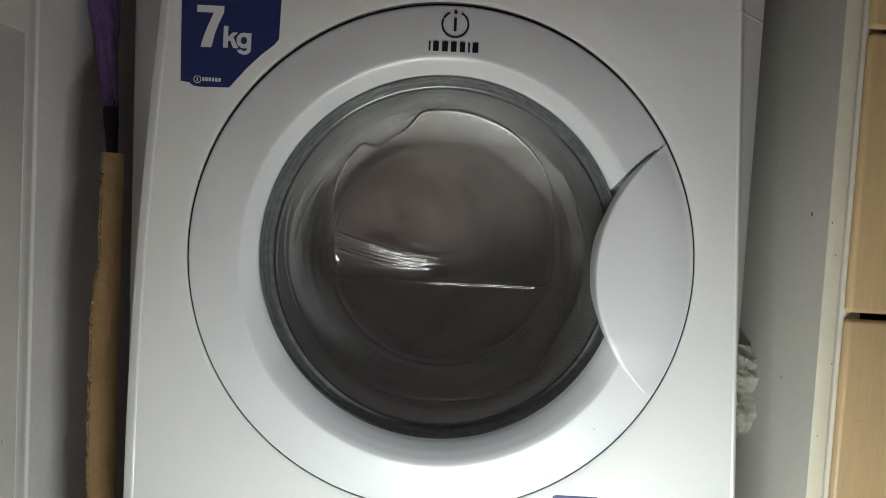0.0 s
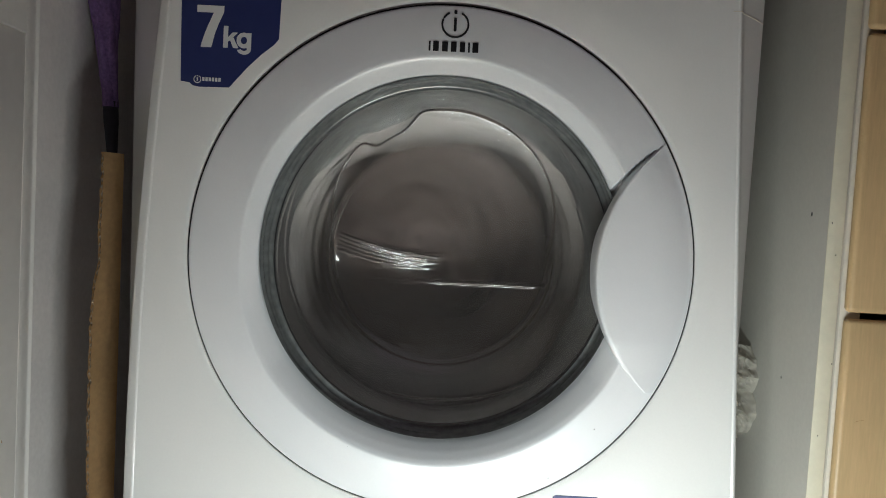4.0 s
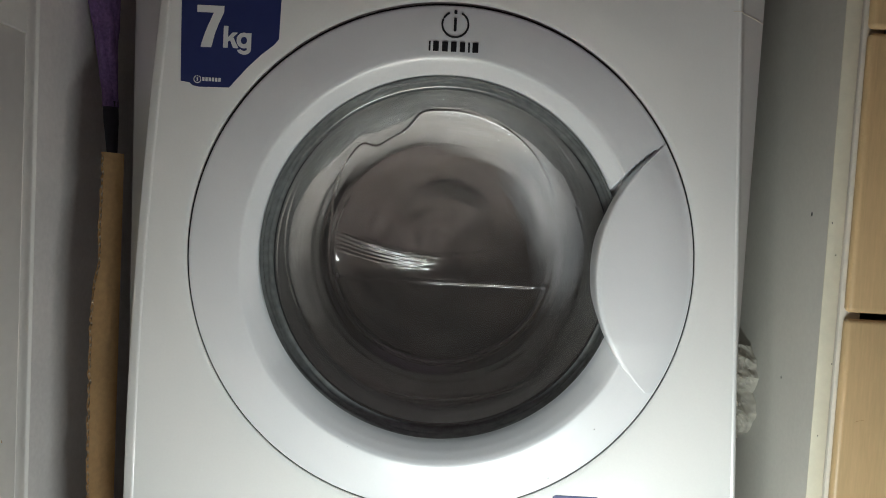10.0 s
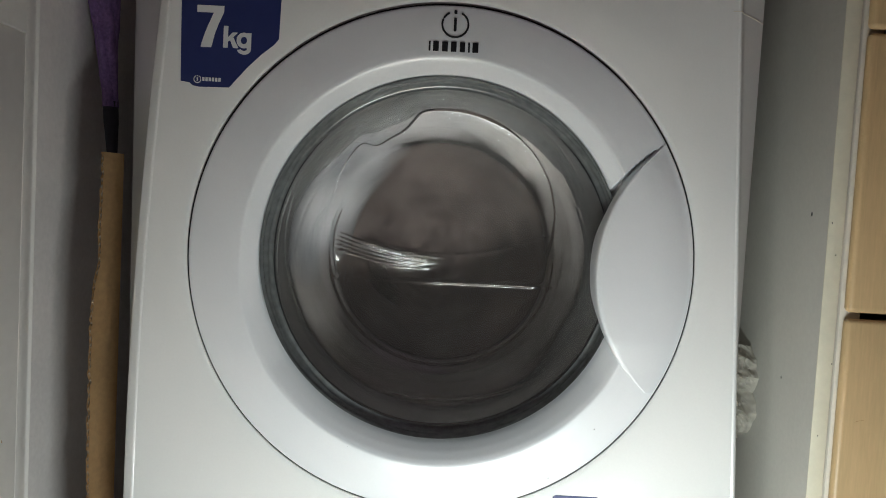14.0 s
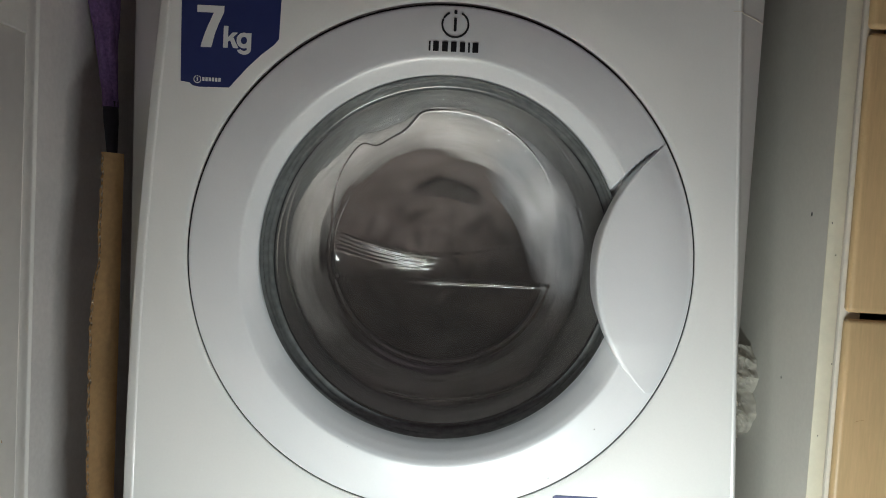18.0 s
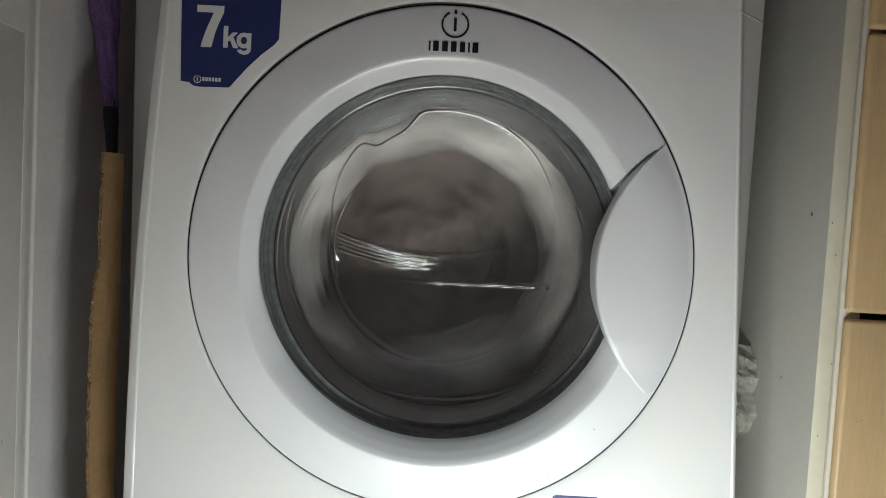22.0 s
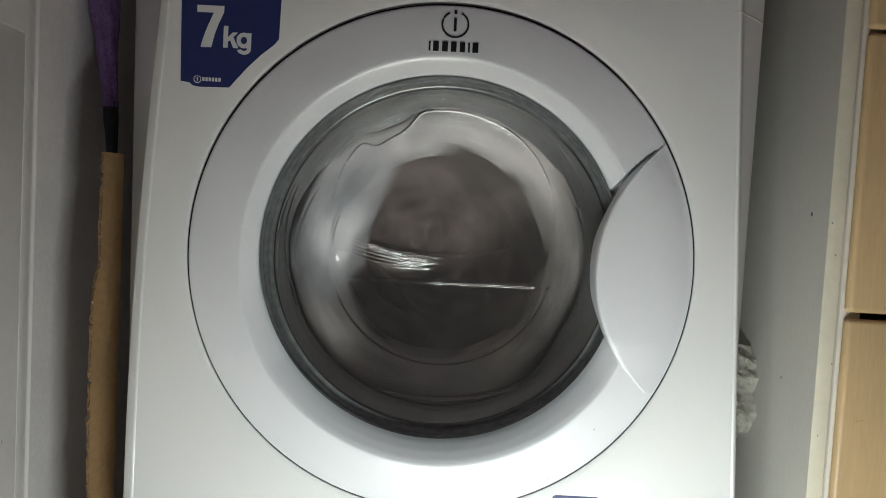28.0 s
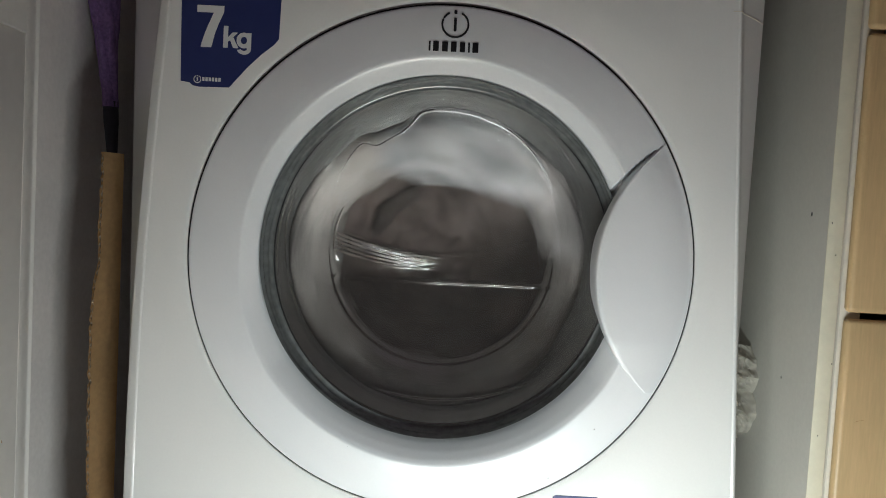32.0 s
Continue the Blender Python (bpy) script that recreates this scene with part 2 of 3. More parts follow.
def front_panel():
    z0, z1, hole = 0.10, 0.72, 0.2402
    angles = [2 * math.pi * i / 240 for i in range(240)]
    for x, z in ((half_width(z1), z1), (-half_width(z1, -1), z1), (-half_width(z0, -1), z0), (half_width(z0), z0)):
        angles.append(math.atan2(z - GC, x) % (2 * math.pi))
    angles.sort()
    rows = [[] for _ in range(8)]
    for a in angles:
        c, s = math.cos(a), math.sin(a)
        k = 10.0
        if s > 1e-6:
            k = min(k, (z1 - GC) / s)
        if s < -1e-6:
            k = min(k, (z0 - GC) / s)
        side = 1 if c > 0 else -1
        if abs(c) > 0.05:
            e = 0.28 / abs(c)
            for _ in range(30):
                e = 0.5 * e + 0.5 * half_width(min(0.8, max(0.0, GC + e * s)), side) / abs(c)
            k = min(k, e)
        for row, (r, y) in zip(rows, ((hole - 0.001, 0.016), (hole - 0.001, 0.0042), (hole - 0.0006, 0.0022), (hole + 0.0010, 0.0013), (hole + 0.0045, 0.0))):
            row.append((r * c, y, GC + r * s))
        for row, u in zip(rows[5:], (0.4, 0.75, 1.0)):
            r = hole + 0.0045 + (k - hole - 0.0045) * u
            row.append((r * c, 0.0, GC + r * s))
    bm = sheet(rows, closed=True)
    for side in (-1, 1):
        strip = []
        for i in range(25):
            z = z0 + (z1 - z0) * i / 24
            row = [(side * x, y, z) for x, y in edge_profile(z, side)]
            row.append((row[-1][0], 0.09 if side > 0 else 0.116, z))
            strip.append(row)
        part_bm = sheet(strip)
        me = bpy.data.meshes.new("tmp")
        part_bm.to_mesh(me)
        part_bm.free()
        bm.from_mesh(me)
        bpy.data.meshes.remove(me)
    bmesh.ops.remove_doubles(bm, verts=list(bm.verts), dist=0.00005)
    return part("front_panel", bm, ENAMEL, MACHINE, "white enamelled front panel with rounded edges", angle=35)


front_panel()
part("side_panel", box(0.2920, 0.2985, 0.0902, 0.56, 0.02, 0.845), ENAMEL, MACHINE)
part("side_panel", box(-0.3335, -0.3270, 0.1162, 0.56, 0.02, 0.845), ENAMEL, MACHINE)
part("back_panel", box(-0.298, 0.298, 0.555, 0.557, 0.02, 0.845), GALVANISED, MACHINE)
part("bottom_panel", box(-0.298, 0.298, 0.02, 0.554, 0.02, 0.03), GALVANISED, MACHINE)
part("worktop", box(-0.317, 0.30, 0.0, 0.56, 0.8455, 0.868, 0.006), ENAMEL, MACHINE)
part("control_panel", box(-0.317, 0.30, 0.0, 0.09, 0.7205, 0.845, 0.012, 3), ENAMEL, MACHINE, "plain white control fascia")
part("plinth", box(-0.317, 0.30, 0.001, 0.09, 0.02, 0.0995, 0.006), ENAMEL, MACHINE)
for fx in (-0.25, 0.25):
    for fy in (0.06, 0.50):
        part("foot", tube([(fx, fy, 0.0), (fx, fy, 0.012), (fx, fy, 0.021)], [0.022, 0.020, 0.012], 16), BLACK_PLASTIC, MACHINE)

# the short curved joint on the rounded edge
seam = [(half_width(0.6645) - 0.007, -0.0002, 0.6645)] + [(x + 0.0002, y - 0.0002, 0.6645 - 0.0020 * (i / 12) ** 2) for i, (x, y) in enumerate(edge_profile(0.6645))]
part("panel_joint", tube(seam, 0.0004, 6), WHITE_BOARD, MACHINE)

# label films
film_outline = [(-0.2526, 0.705), (-0.1580, 0.705), (-0.1603, 0.6180), (-0.1640, 0.6130), (-0.1760, 0.6030), (-0.1890, 0.5900), (-0.2050, 0.5712),
                (-0.2330, 0.5706), (-0.2390, 0.5716), (-0.2420, 0.5742), (-0.2501, 0.5752)]
sticker = part("capacity_label", prism(film_outline, -0.0006, 0.0002), STICKER_BLUE, MACHINE, "dark blue label film with white lettering", smooth=False)


def glyphs(shapes, y0, y1):
    """Flat letters of (x, z) outlines and of bands (centre, radii, stroke, from and to degrees); each a hair above the one before."""
    bm = bmesh.new()
    for n, shape in enumerate(shapes):
        if shape[0] == "band":
            _, cx, cz, rx, rz, stroke, a0, a1 = shape
            steps = max(8, int(abs(a1 - a0) / 9))
            angles = [radians(a0 + (a1 - a0) * i / steps) for i in range(steps + 1)]
            quads = []
            for a, b in zip(angles, angles[1:]):
                quads.append([(cx + k * math.cos(t), cz + m * math.sin(t)) for t, k, m in ((a, rx, rz), (b, rx, rz), (b, rx - stroke, rz - stroke), (a, rx - stroke, rz - stroke))])
        else:
            quads = [shape]
        for outline in quads:
            piece = prism(outline, y0 - 0.00004 * n, y1)
            data = bpy.data.meshes.new("piece")
            piece.to_mesh(data)
            piece.free()
            bm.from_mesh(data)
            bpy.data.meshes.remove(data)
    return bm


seven = [(-0.2368, 0.6456), (-0.2118, 0.6456), (-0.2118, 0.6402)] + [(-0.2118 - 0.0105 * math.sin(radians(80 * u / 8)) ** 0.9, 0.6402 - 0.0328 * (u / 8) ** 0.9) for u in range(1, 8)] + [
    (-0.2228, 0.6073), (-0.2326, 0.6073)] + [(-0.2326 + 0.0113 * (u / 7) ** 1.25, 0.6073 + 0.0318 * u / 7) for u in range(1, 8)] + [(-0.2368, 0.6391)]
part("lettering", glyphs([seven], -0.0009, -0.0004), PRINT_WHITE, sticker, "white numeral", smooth=False)
letter_k = [[(-0.2117, 0.6076), (-0.2074, 0.6076), (-0.2074, 0.6276), (-0.2117, 0.6276)],
            [(-0.2078, 0.6128), (-0.2042, 0.6158), (-0.1984, 0.6219), (-0.2032, 0.6219), (-0.2078, 0.6170)],
            [(-0.2056, 0.6150), (-0.2024, 0.6172), (-0.1974, 0.6076), (-0.2024, 0.6076)]]
letter_g = [("band", -0.1926, 0.6150, 0.0068, 0.0072, 0.0039, 0, 360), [(-0.1898, 0.6070), (-0.1858, 0.6070), (-0.1858, 0.6219), (-0.1898, 0.6219)],
            ("band", -0.1923, 0.6072, 0.0065, 0.0052, 0.0035, 0, -165)]
part("lettering", glyphs(letter_k + letter_g, -0.0009, -0.0004), PRINT_WHITE, sticker, "white letters", smooth=False)


def emblem(parent, mat, cx, cz, radius, y, thick, bar, words, lay=None):
    """A broken ring with a bar and a dot, and a row of plain bars under or beside it. lay: fits a point to a curved face."""
    def piece(name, bm):
        if lay:
            for v in bm.verts:
                v.co.y = lay(v.co.x, v.co.z) + v.co.y - y
        part(name, bm, mat, parent)
    pts = []
    for i in range(37):
        a = radians(118 + 304 * i / 36)
        pts.append((cx + radius * math.cos(a), y, cz + radius * math.sin(a)))
    piece("emblem_ring", tube(pts, thick, 6))
    piece("emblem_bar", box(cx - thick * 1.3, cx + thick * 1.3, y - thick, y + thick, cz - radius * 0.55, cz + radius * 0.50, thick * 0.5))
    piece("emblem_dot", box(cx - thick * 1.4, cx + thick * 1.4, y - thick, y + thick, cz + radius * 0.82, cz + radius * 1.12, thick * 0.6))
    for x0, x1, z0, z1 in words:
        piece("wordmark_bar", box(x0, x1, y - thick, y + thick, z0, z1, bar))


emblem(sticker, PRINT_WHITE, -0.2345, 0.5775, 0.0032, -0.0007, 0.00045, 0.0001,
       [(-0.2300 + 0.0030 * i, -0.2300 + 0.0030 * i + 0.0021, 0.5760, 0.5795) for i in range(6)])
part("lower_label", prism([(0.1178, 0.150), (0.1640, 0.150), (0.1640, 0.1995), (0.1600, 0.2018), (0.1200, 0.2018), (0.1178, 0.2000)], -0.0006, 0.0002), STICKER_BLUE, MACHINE,
     "dark blue label film", smooth=False)

# ---- the door ----
HX, HZ, HR = 0.2925, 0.4203, 0.1492       # the circle whose edge cuts the handle


RING_PROFILE = ((0.1700, 0.016), (0.1734, 0.016), (0.1736, 0.0115), (0.1743, 0.0085), (0.1768, 0.0038), (0.1805, -0.0010), (0.1842, -0.0052), (0.1858, -0.0065), (0.1874, -0.0070),
                (0.1940, -0.0070), (0.2050, -0.0063), (0.2180, -0.0049), (0.2280, -0.0035), (0.2350, -0.0023), (0.2366, -0.0016), (0.2373, -0.0002), (0.2374, 0.0015), (0.2375, 0.014), (0.2400, 0.014))
RING_R = np.linspace(0.170, 0.240, 1401)
RING_Y = np.interp(RING_R, [p[0] for p in RING_PROFILE], [p[1] for p in RING_PROFILE])
for width in (13, 9):
    RING_Y = np.convolve(np.pad(RING_Y, width // 2, mode="edge"), np.ones(width) / width, mode="valid")


def ring_height(r):
    return np.interp(r, RING_R, RING_Y)


def axis_height(r):
    """The rim's outer edge sits a little lower than its opening."""
    return DC + (GC - DC) * max(0.0, min(1.0, (r - 0.186) / 0.050))


def ring_radius(x, z):
    r = math.hypot(x, z - DC)
    return math.hypot(x, z - axis_height(r))


def door_ring():
    radii = [0.1734, 0.1736, 0.1739, 0.1743, 0.1755, 0.1768, 0.1786, 0.1805, 0.1822, 0.1842, 0.1850, 0.1858, 0.1868] + [0.1880 + 0.00125 * i for i in range(33)] + [0.2298, 0.2315, 0.2330, 0.2342, 0.2352, 0.2360, 0.2365, 0.2368, 0.2371, 0.2373, 0.2375]
    rows = []
    for r in radii:
        row = []
        for i in range(720):
            a = 2 * math.pi * i / 720
            x, z = r * math.cos(a), axis_height(r) + r * math.sin(a)
            # the inner slope is wider along the lower rim
            low = max(0.0, min(1.0, (-math.sin(a) + 0.02) / 0.60))
            y = float(ring_height(np.interp(r, (0.1734, 0.1858 + 0.0088 * low, 0.215, 0.25), (0.1734, 0.1858, 0.215, 0.25))))
            if r < 0.1858 + 0.0088 * low:
                y = -0.0069 + (y + 0.0069) * (1 + 0.9 * low)
            # the opening sits a little low in the rim
            inner = max(0.0, min(1.0, (0.1858 - r) / 0.0124))
            x, z = x * (1 - 0.0115 * inner), DC + (z - DC) * (1 - 0.0115 * inner) - 0.0018 * inner
            # finger recess along the upper edge of the handle
            out = math.hypot(x - HX, z - HZ) - HR
            if z > 0.45 and x > 0.1 and r < 0.2345:
                t = (0.5345 - z) / 0.060
                wide = 0.0080 * max(0.0, min(1.0, t)) ** 0.8
                if wide > 0 and out < wide:
                    y += 0.013 * max(0.0, min(1.0, (0.231 - r) / 0.012)) * max(0.0, min(1.0, (wide - out) / max(wide, 0.001) * 1.8)) * min(1.0, t * 3)
            row.append((x, y, z))
        rows.append(row)
    return sheet(rows, closed=True)


DOOR = part("door", door_ring(), RING_PLASTIC, MACHINE, "closed round porthole door with a wide white plastic rim", angle=60)

# the emblem printed on the rim
emblem(DOOR, PRINT_BLACK, 0.0024, 0.6385, 0.0120, 0.0, 0.0010, 0.0003,
       [(x0, x1, 0.6130, 0.6220) for x0, x1 in ((-0.0210, -0.0194), (-0.0170, -0.0118), (-0.0088, -0.0034), (-0.0006, 0.0046), (0.0076, 0.0124), (0.0152, 0.0168), (0.0192, 0.0246))],
       lay=lambda x, z: float(ring_height(ring_radius(x, z))))


def door_handle():
    rows = []
    zt, zb = 0.5393, 0.3052
    for i in range(61):
        z = zb + (zt - zb) * i / 60
        lx = HX - math.sqrt(max(0.0, HR ** 2 - (z - HZ) ** 2))
        rx = math.sqrt(max(0.0, 0.2360 ** 2 - (z - GC) ** 2))
        rx = max(rx, lx + 0.0008)
        # both tips run out level with the rim
        flush = max(0.0, min(1.0, (0.352 - z) / 0.030), min(1.0, (z - 0.524) / 0.010))
        low = float(ring_height(ring_radius(lx, z))) if math.hypot(lx, z - DC) > 0.1735 else 0.004
        top = -0.0105 + (0.0105 + min(low, -0.0040)) * flush
        bw = min(0.0018, 0.4 * (rx - lx)) * max(0.0, min(1.0, (z - 0.335) / 0.10))
        row = [(lx + 0.0006, max((0.007 + 0.011 * max(0.0, min(1.0, (0.160 - math.hypot(lx, z - DC)) / 0.012))) * (1 - flush) + (low + 0.002) * flush, top + 0.001), z), (lx + 0.0002, top + 0.0126 * (1 - flush) + 0.0008 * flush, z), (lx + 0.80 * bw, top + 0.0028 * (1 - flush) + 0.0005 * flush, z),
               (lx + 0.93 * bw + 0.0004, top + 0.0009 * (1 - flush) + 0.0001 * flush, z), (lx + bw + 0.0014, top, z)]
        for u in [k / 20 for k in range(1, 20)] + [0.97, 0.985, 0.995]:
            x = lx + bw + 0.0014 + (rx - lx - bw - 0.0020) * u
            d = ring_radius(x, z)
            y = -0.0105 + 0.0079 * max(0.0, (d - 0.195) / 0.0392) ** 2.0
            y = min(y, float(ring_height(min(d, 0.2350))) - 0.0007)
            y += (float(ring_height(min(d, 0.2362))) - 0.0006 - y) * flush
            row.append((min(x, rx), y, z))
        row.append((rx - 0.0004, -0.0030, z))
        row.append((rx, 0.0005, z))
        rows.append(row)
    return sheet(rows)


part("door_handle", door_handle(), HANDLE_PLASTIC, DOOR, "smooth crescent-shaped pull handle", angle=50)
part("gap_liner", lathe([(0.2377, 0.0018), (0.2379, 0.0026), (0.2396, 0.0036), (0.2398, 0.0060)], 160, 0, GC), BLACK_GAP, MACHINE)


GLASS_PROFILE = ((0.0, 0.0935), (0.060, 0.0930), (0.085, 0.0924), (0.100, 0.0912), (0.110, 0.0888), (0.1185, 0.0850), (0.1265, 0.0795), (0.1340, 0.0712), (0.1400, 0.0605), (0.1448, 0.0475),
            (0.1475, 0.0385), (0.1498, 0.0315), (0.1518, 0.0274), (0.1545, 0.0255), (0.1580, 0.0248), (0.1900, 0.0246))
GLASS_R = np.linspace(0.0, 0.19, 1901)
GLASS_Y = np.interp(GLASS_R, [p[0] for p in GLASS_PROFILE], [p[1] for p in GLASS_PROFILE])
for width in (31, 31, 25):
    GLASS_Y = np.convolve(np.pad(GLASS_Y, width // 2, mode="edge"), np.ones(width) / width, mode="valid")


def bowl_depth(x, z):
    """Depth of the door glass behind the front at (x, z) from the door's axis."""
    r = math.hypot(x, z)
    # the mould left a soft wave in the upper edge
    e = r + (0.012 * math.exp(-((x + 0.056) / 0.024) ** 4)) * max(0.0, min(1.0, (z - 0.06) / 0.03))
    b = float(np.interp(e, GLASS_R, GLASS_Y))
    facet = 0.0905 - 1.30 * max(0.0, z + 0.030) ** 2 - 0.03 * (z + 0.030)
    facet = max(facet, 0.0246)
    k = 0.0025 - 0.0015 * max(0.0, min(1.0, (x - 0.04) / 0.03)) + 0.0030 * max(0.0, min(1.0, (x + 0.040) / 0.02)) * max(0.0, min(1.0, (0.075 - x) / 0.03))
    # the crease is keen on the hinge side
    k += (0.0007 - k) * max(0.0, min(1.0, (-0.012 - x) / 0.022))
    h = max(k - abs(b - facet), 0.0) / k
    return min(b, facet) - h * h * k * 0.25


# radius, change of radius round the door, middle angle, half the spread, height
FLOW_LINES = [(r0, slope, radians(mid), radians(wide), tall) for r0, slope, mid, wide, tall in (
    (0.1440, 0.010, 168, 34, 0.0005), (0.1520, -0.006, 176, 40, 0.0006), (0.1572, 0.004, 160, 48, 0.0005), (0.1480, 0.012, 36, 22, 0.0008), (0.1545, 0.009, 40, 27, 0.0008),
    (0.1440, -0.010, 20, 22, 0.0005), (0.1600, -0.006, 62, 30, 0.0006), (0.1555, 0.004, 98, 32, 0.0005), (0.1605, 0.003, 112, 30, 0.0005), (0.1500, 0.003, 205, 26, 0.0004))]
HOOK = ((-0.1162, 0.0995), (-0.1200, 0.0822), (-0.1080, 0.0992), (-0.0885, 0.1190))


def door_glass():
    """A moulded bowl of solid glass with a sloping upper face and a ridge across it."""
    steps, rings = 620, 260
    front, back = [], []
    for j in range(rings + 1):
        r = 0.0008 + (0.1650 - 0.0008) * (j / rings) ** 0.85
        f, b = [], []
        for i in range(steps):
            a = 2 * math.pi * i / steps
            x, z = r * math.cos(a), r * math.sin(a)
            d = bowl_depth(x, z)
            ridge = swell = 0.0
            if r < 0.1215:
                fade = min(1, (0.1215 - r) / 0.004)
                ridge += 0.0009 * math.exp(-((z + 0.0310 - 0.004 * x) / 0.0018) ** 2) * fade * (0.3 + 0.7 * max(0.0, min(1.0, (x + 0.030) / 0.03)))
                arc = -0.0018 + 2.1 * x * x + 0.0086 * x
                ridge += 0.00022 * math.exp(-((z - arc) / 0.0020) ** 2) * fade
                for dx in (-0.1100, 0.1100):
                    ridge += 0.0010 * math.exp(-((x - dx) ** 2 + (z + 0.0295) ** 2) / 0.0022 ** 2)
                # a wedge-shaped swelling with fine flow lines on it
                u = max(0.0, min(1.0, (x + 0.112) / 0.122))
                lean = max(0.0, 0.016 - x)
                high = 0.6 * (0.16 * (lean ** 2 / 0.04 if lean < 0.02 else lean - 0.010) + 0.5 * min(x, 0.0) ** 2) * max(0.0, min(1.0, (0.118 - r) / 0.006))
                swell = high * math.exp(-((z - 0.0200 + 0.0250 * (1 - (1 - u) ** 1.8)) / (0.012 + 0.012 * max(0.0, min(1.0, -x / 0.1)))) ** 2)
                for k in range(5):
                    at = 0.0187 - 0.0052 * k - (0.0237 - 0.0022 * k) * (1 - (1 - max(0.0, (u - 0.02 * k) / (1 - 0.02 * k))) ** (2.0 + 0.15 * k))
                    ridge += 0.0008 * math.exp(-((z - at) / 0.0011) ** 2) * fade * min(1, u * 12) * max(0.0, min(1.0, (1 - u - 0.05 * ((k * 3) % 5)) * 3.5)) * (1.5 - min(1.0, u * 2) * 0.5)
            if r > 0.147:
                flow = noise.noise(Vector((math.cos(a) * 2.2, math.sin(a) * 2.2, r * 150))) + 0.5 * noise.noise(Vector((math.cos(a) * 5, math.sin(a) * 5, r * 210 + 7)))
                ridge += (0.00012 + 0.00042 * max(0.0, min(1.0, (z - 0.04) / 0.06))) * flow * min(1.0, (r - 0.147) / 0.004)
            # flow lines left by the mould round the shoulder
            if r > 0.138:
                for r0, slope, mid, wide, tall in FLOW_LINES:
                    off = (a - mid + math.pi) % (2 * math.pi) - math.pi
                    if abs(off) < wide:
                        ridge += tall * math.exp(-((r - r0 - slope * off) / 0.0009) ** 2) * (1 - (off / wide) ** 2)
                if x < -0.07 and z > 0.05:
                    for (x0, z0), (x1, z1) in zip(HOOK, HOOK[1:]):
                        t = max(0.0, min(1.0, ((x - x0) * (x1 - x0) + (z - z0) * (z1 - z0)) / ((x1 - x0) ** 2 + (z1 - z0) ** 2)))
                        gap = (x - x0 - t * (x1 - x0)) ** 2 + (z - z0 - t * (z1 - z0)) ** 2
                        ridge += 0.0005 * math.exp(-gap / 0.0010 ** 2)
            if z < 0:
                low = min(1.0, -z / 0.06)
                ridge += low * (0.0028 * max(0.0, 1 - ((x - 0.015) / 0.088) ** 4) * math.exp(-((r - 0.1445 - 0.0055 * (x / 0.09) ** 2) / 0.0010) ** 2) + 0.0007 * math.exp(-((r - 0.1165) / 0.0016) ** 2))
            f.append((x, d - swell - ridge, DC + z))
            b.append((x, d - swell + 0.0050 + 0.0012 * math.cos(a * 3) * (r / 0.173), DC + z))
        front.append(f)
        back.append(b)
    bm = sheet(front + back[::-1], closed=True)
    bmesh.ops.holes_fill(bm, edges=[e for e in bm.edges if e.is_boundary])
    return bm


bowl = part("door_glass", door_glass(), GLASS, DOOR, "clear moulded glass bowl with a sloping ridge", angle=75)
bowl.visible_shadow = False


def glass_flange():
    """The steep moulded shoulder between the rim and the bowl, with flow streaks."""
    corners = ((0.1722, 0.0066), (0.1712, 0.0082), (0.1706, 0.0110), (0.1700, 0.0140), (0.1694, 0.0170), (0.1687, 0.0195), (0.1680, 0.0215), (0.1671, 0.0232), (0.1658, 0.0240), (0.1640, 0.0243))
    prof = [(float(np.interp(k / 4, range(10), [p[0] for p in corners])), float(np.interp(k / 4, range(10), [p[1] for p in corners]))) for k in range(37)]
    rows = []
    for r, y in prof:
        row = []
        for i in range(420):
            a = 2 * math.pi * i / 420
            c, s = math.cos(a), math.sin(a)
            flow = noise.noise(Vector((c * 2.5, s * 2.5, y * 170))) + 0.6 * noise.noise(Vector((c * 6, s * 6, y * 240 + 3)))
            k = r + 0.0010 * flow * min(1.0, max(0.0, (y - 0.0066) / 0.004)) * min(1.0, max(0.0, (0.0243 - y) / 0.004))
            deep = max(0.0, min(1.0, (y - 0.0066) / 0.018))
            row.append((0.0012 * deep + k * c, y, DC - 0.0018 - 0.0012 * deep + k * s))
        rows.append(row)
    return sheet(rows, closed=True)


for a0, a1 in ((128, 238), (12, 52)):
    turns = [radians(a0 + (a1 - a0) * k / 40) for k in range(41)]
    part("glass_groove", tube([(0.0012 + 0.1632 * math.cos(t), 0.0240, DC - 0.0030 + 0.1632 * math.sin(t)) for t in turns], [0.0001 + 0.0007 * math.sin(math.pi * k / 40) for k in range(41)], 6), BLACK_GAP, DOOR,
         "dark groove between the glass and its shoulder")
part("glass_flange", glass_flange(), SEAL, DOOR, "smoky streaked shoulder of the glass", angle=80)

gasket = [(0.182, 0.0205), (0.1765, 0.0215), (0.1725, 0.024), (0.1710, 0.028), (0.1735, 0.031), (0.1760, 0.034), (0.1750, 0.038), (0.1700, 0.044), (0.1672, 0.050),
          (0.1640, 0.056), (0.1622, 0.063), (0.1590, 0.070), (0.1545, 0.078), (0.1520, 0.086), (0.1490, 0.092), (0.1500, 0.0965), (0.205, 0.0965)]


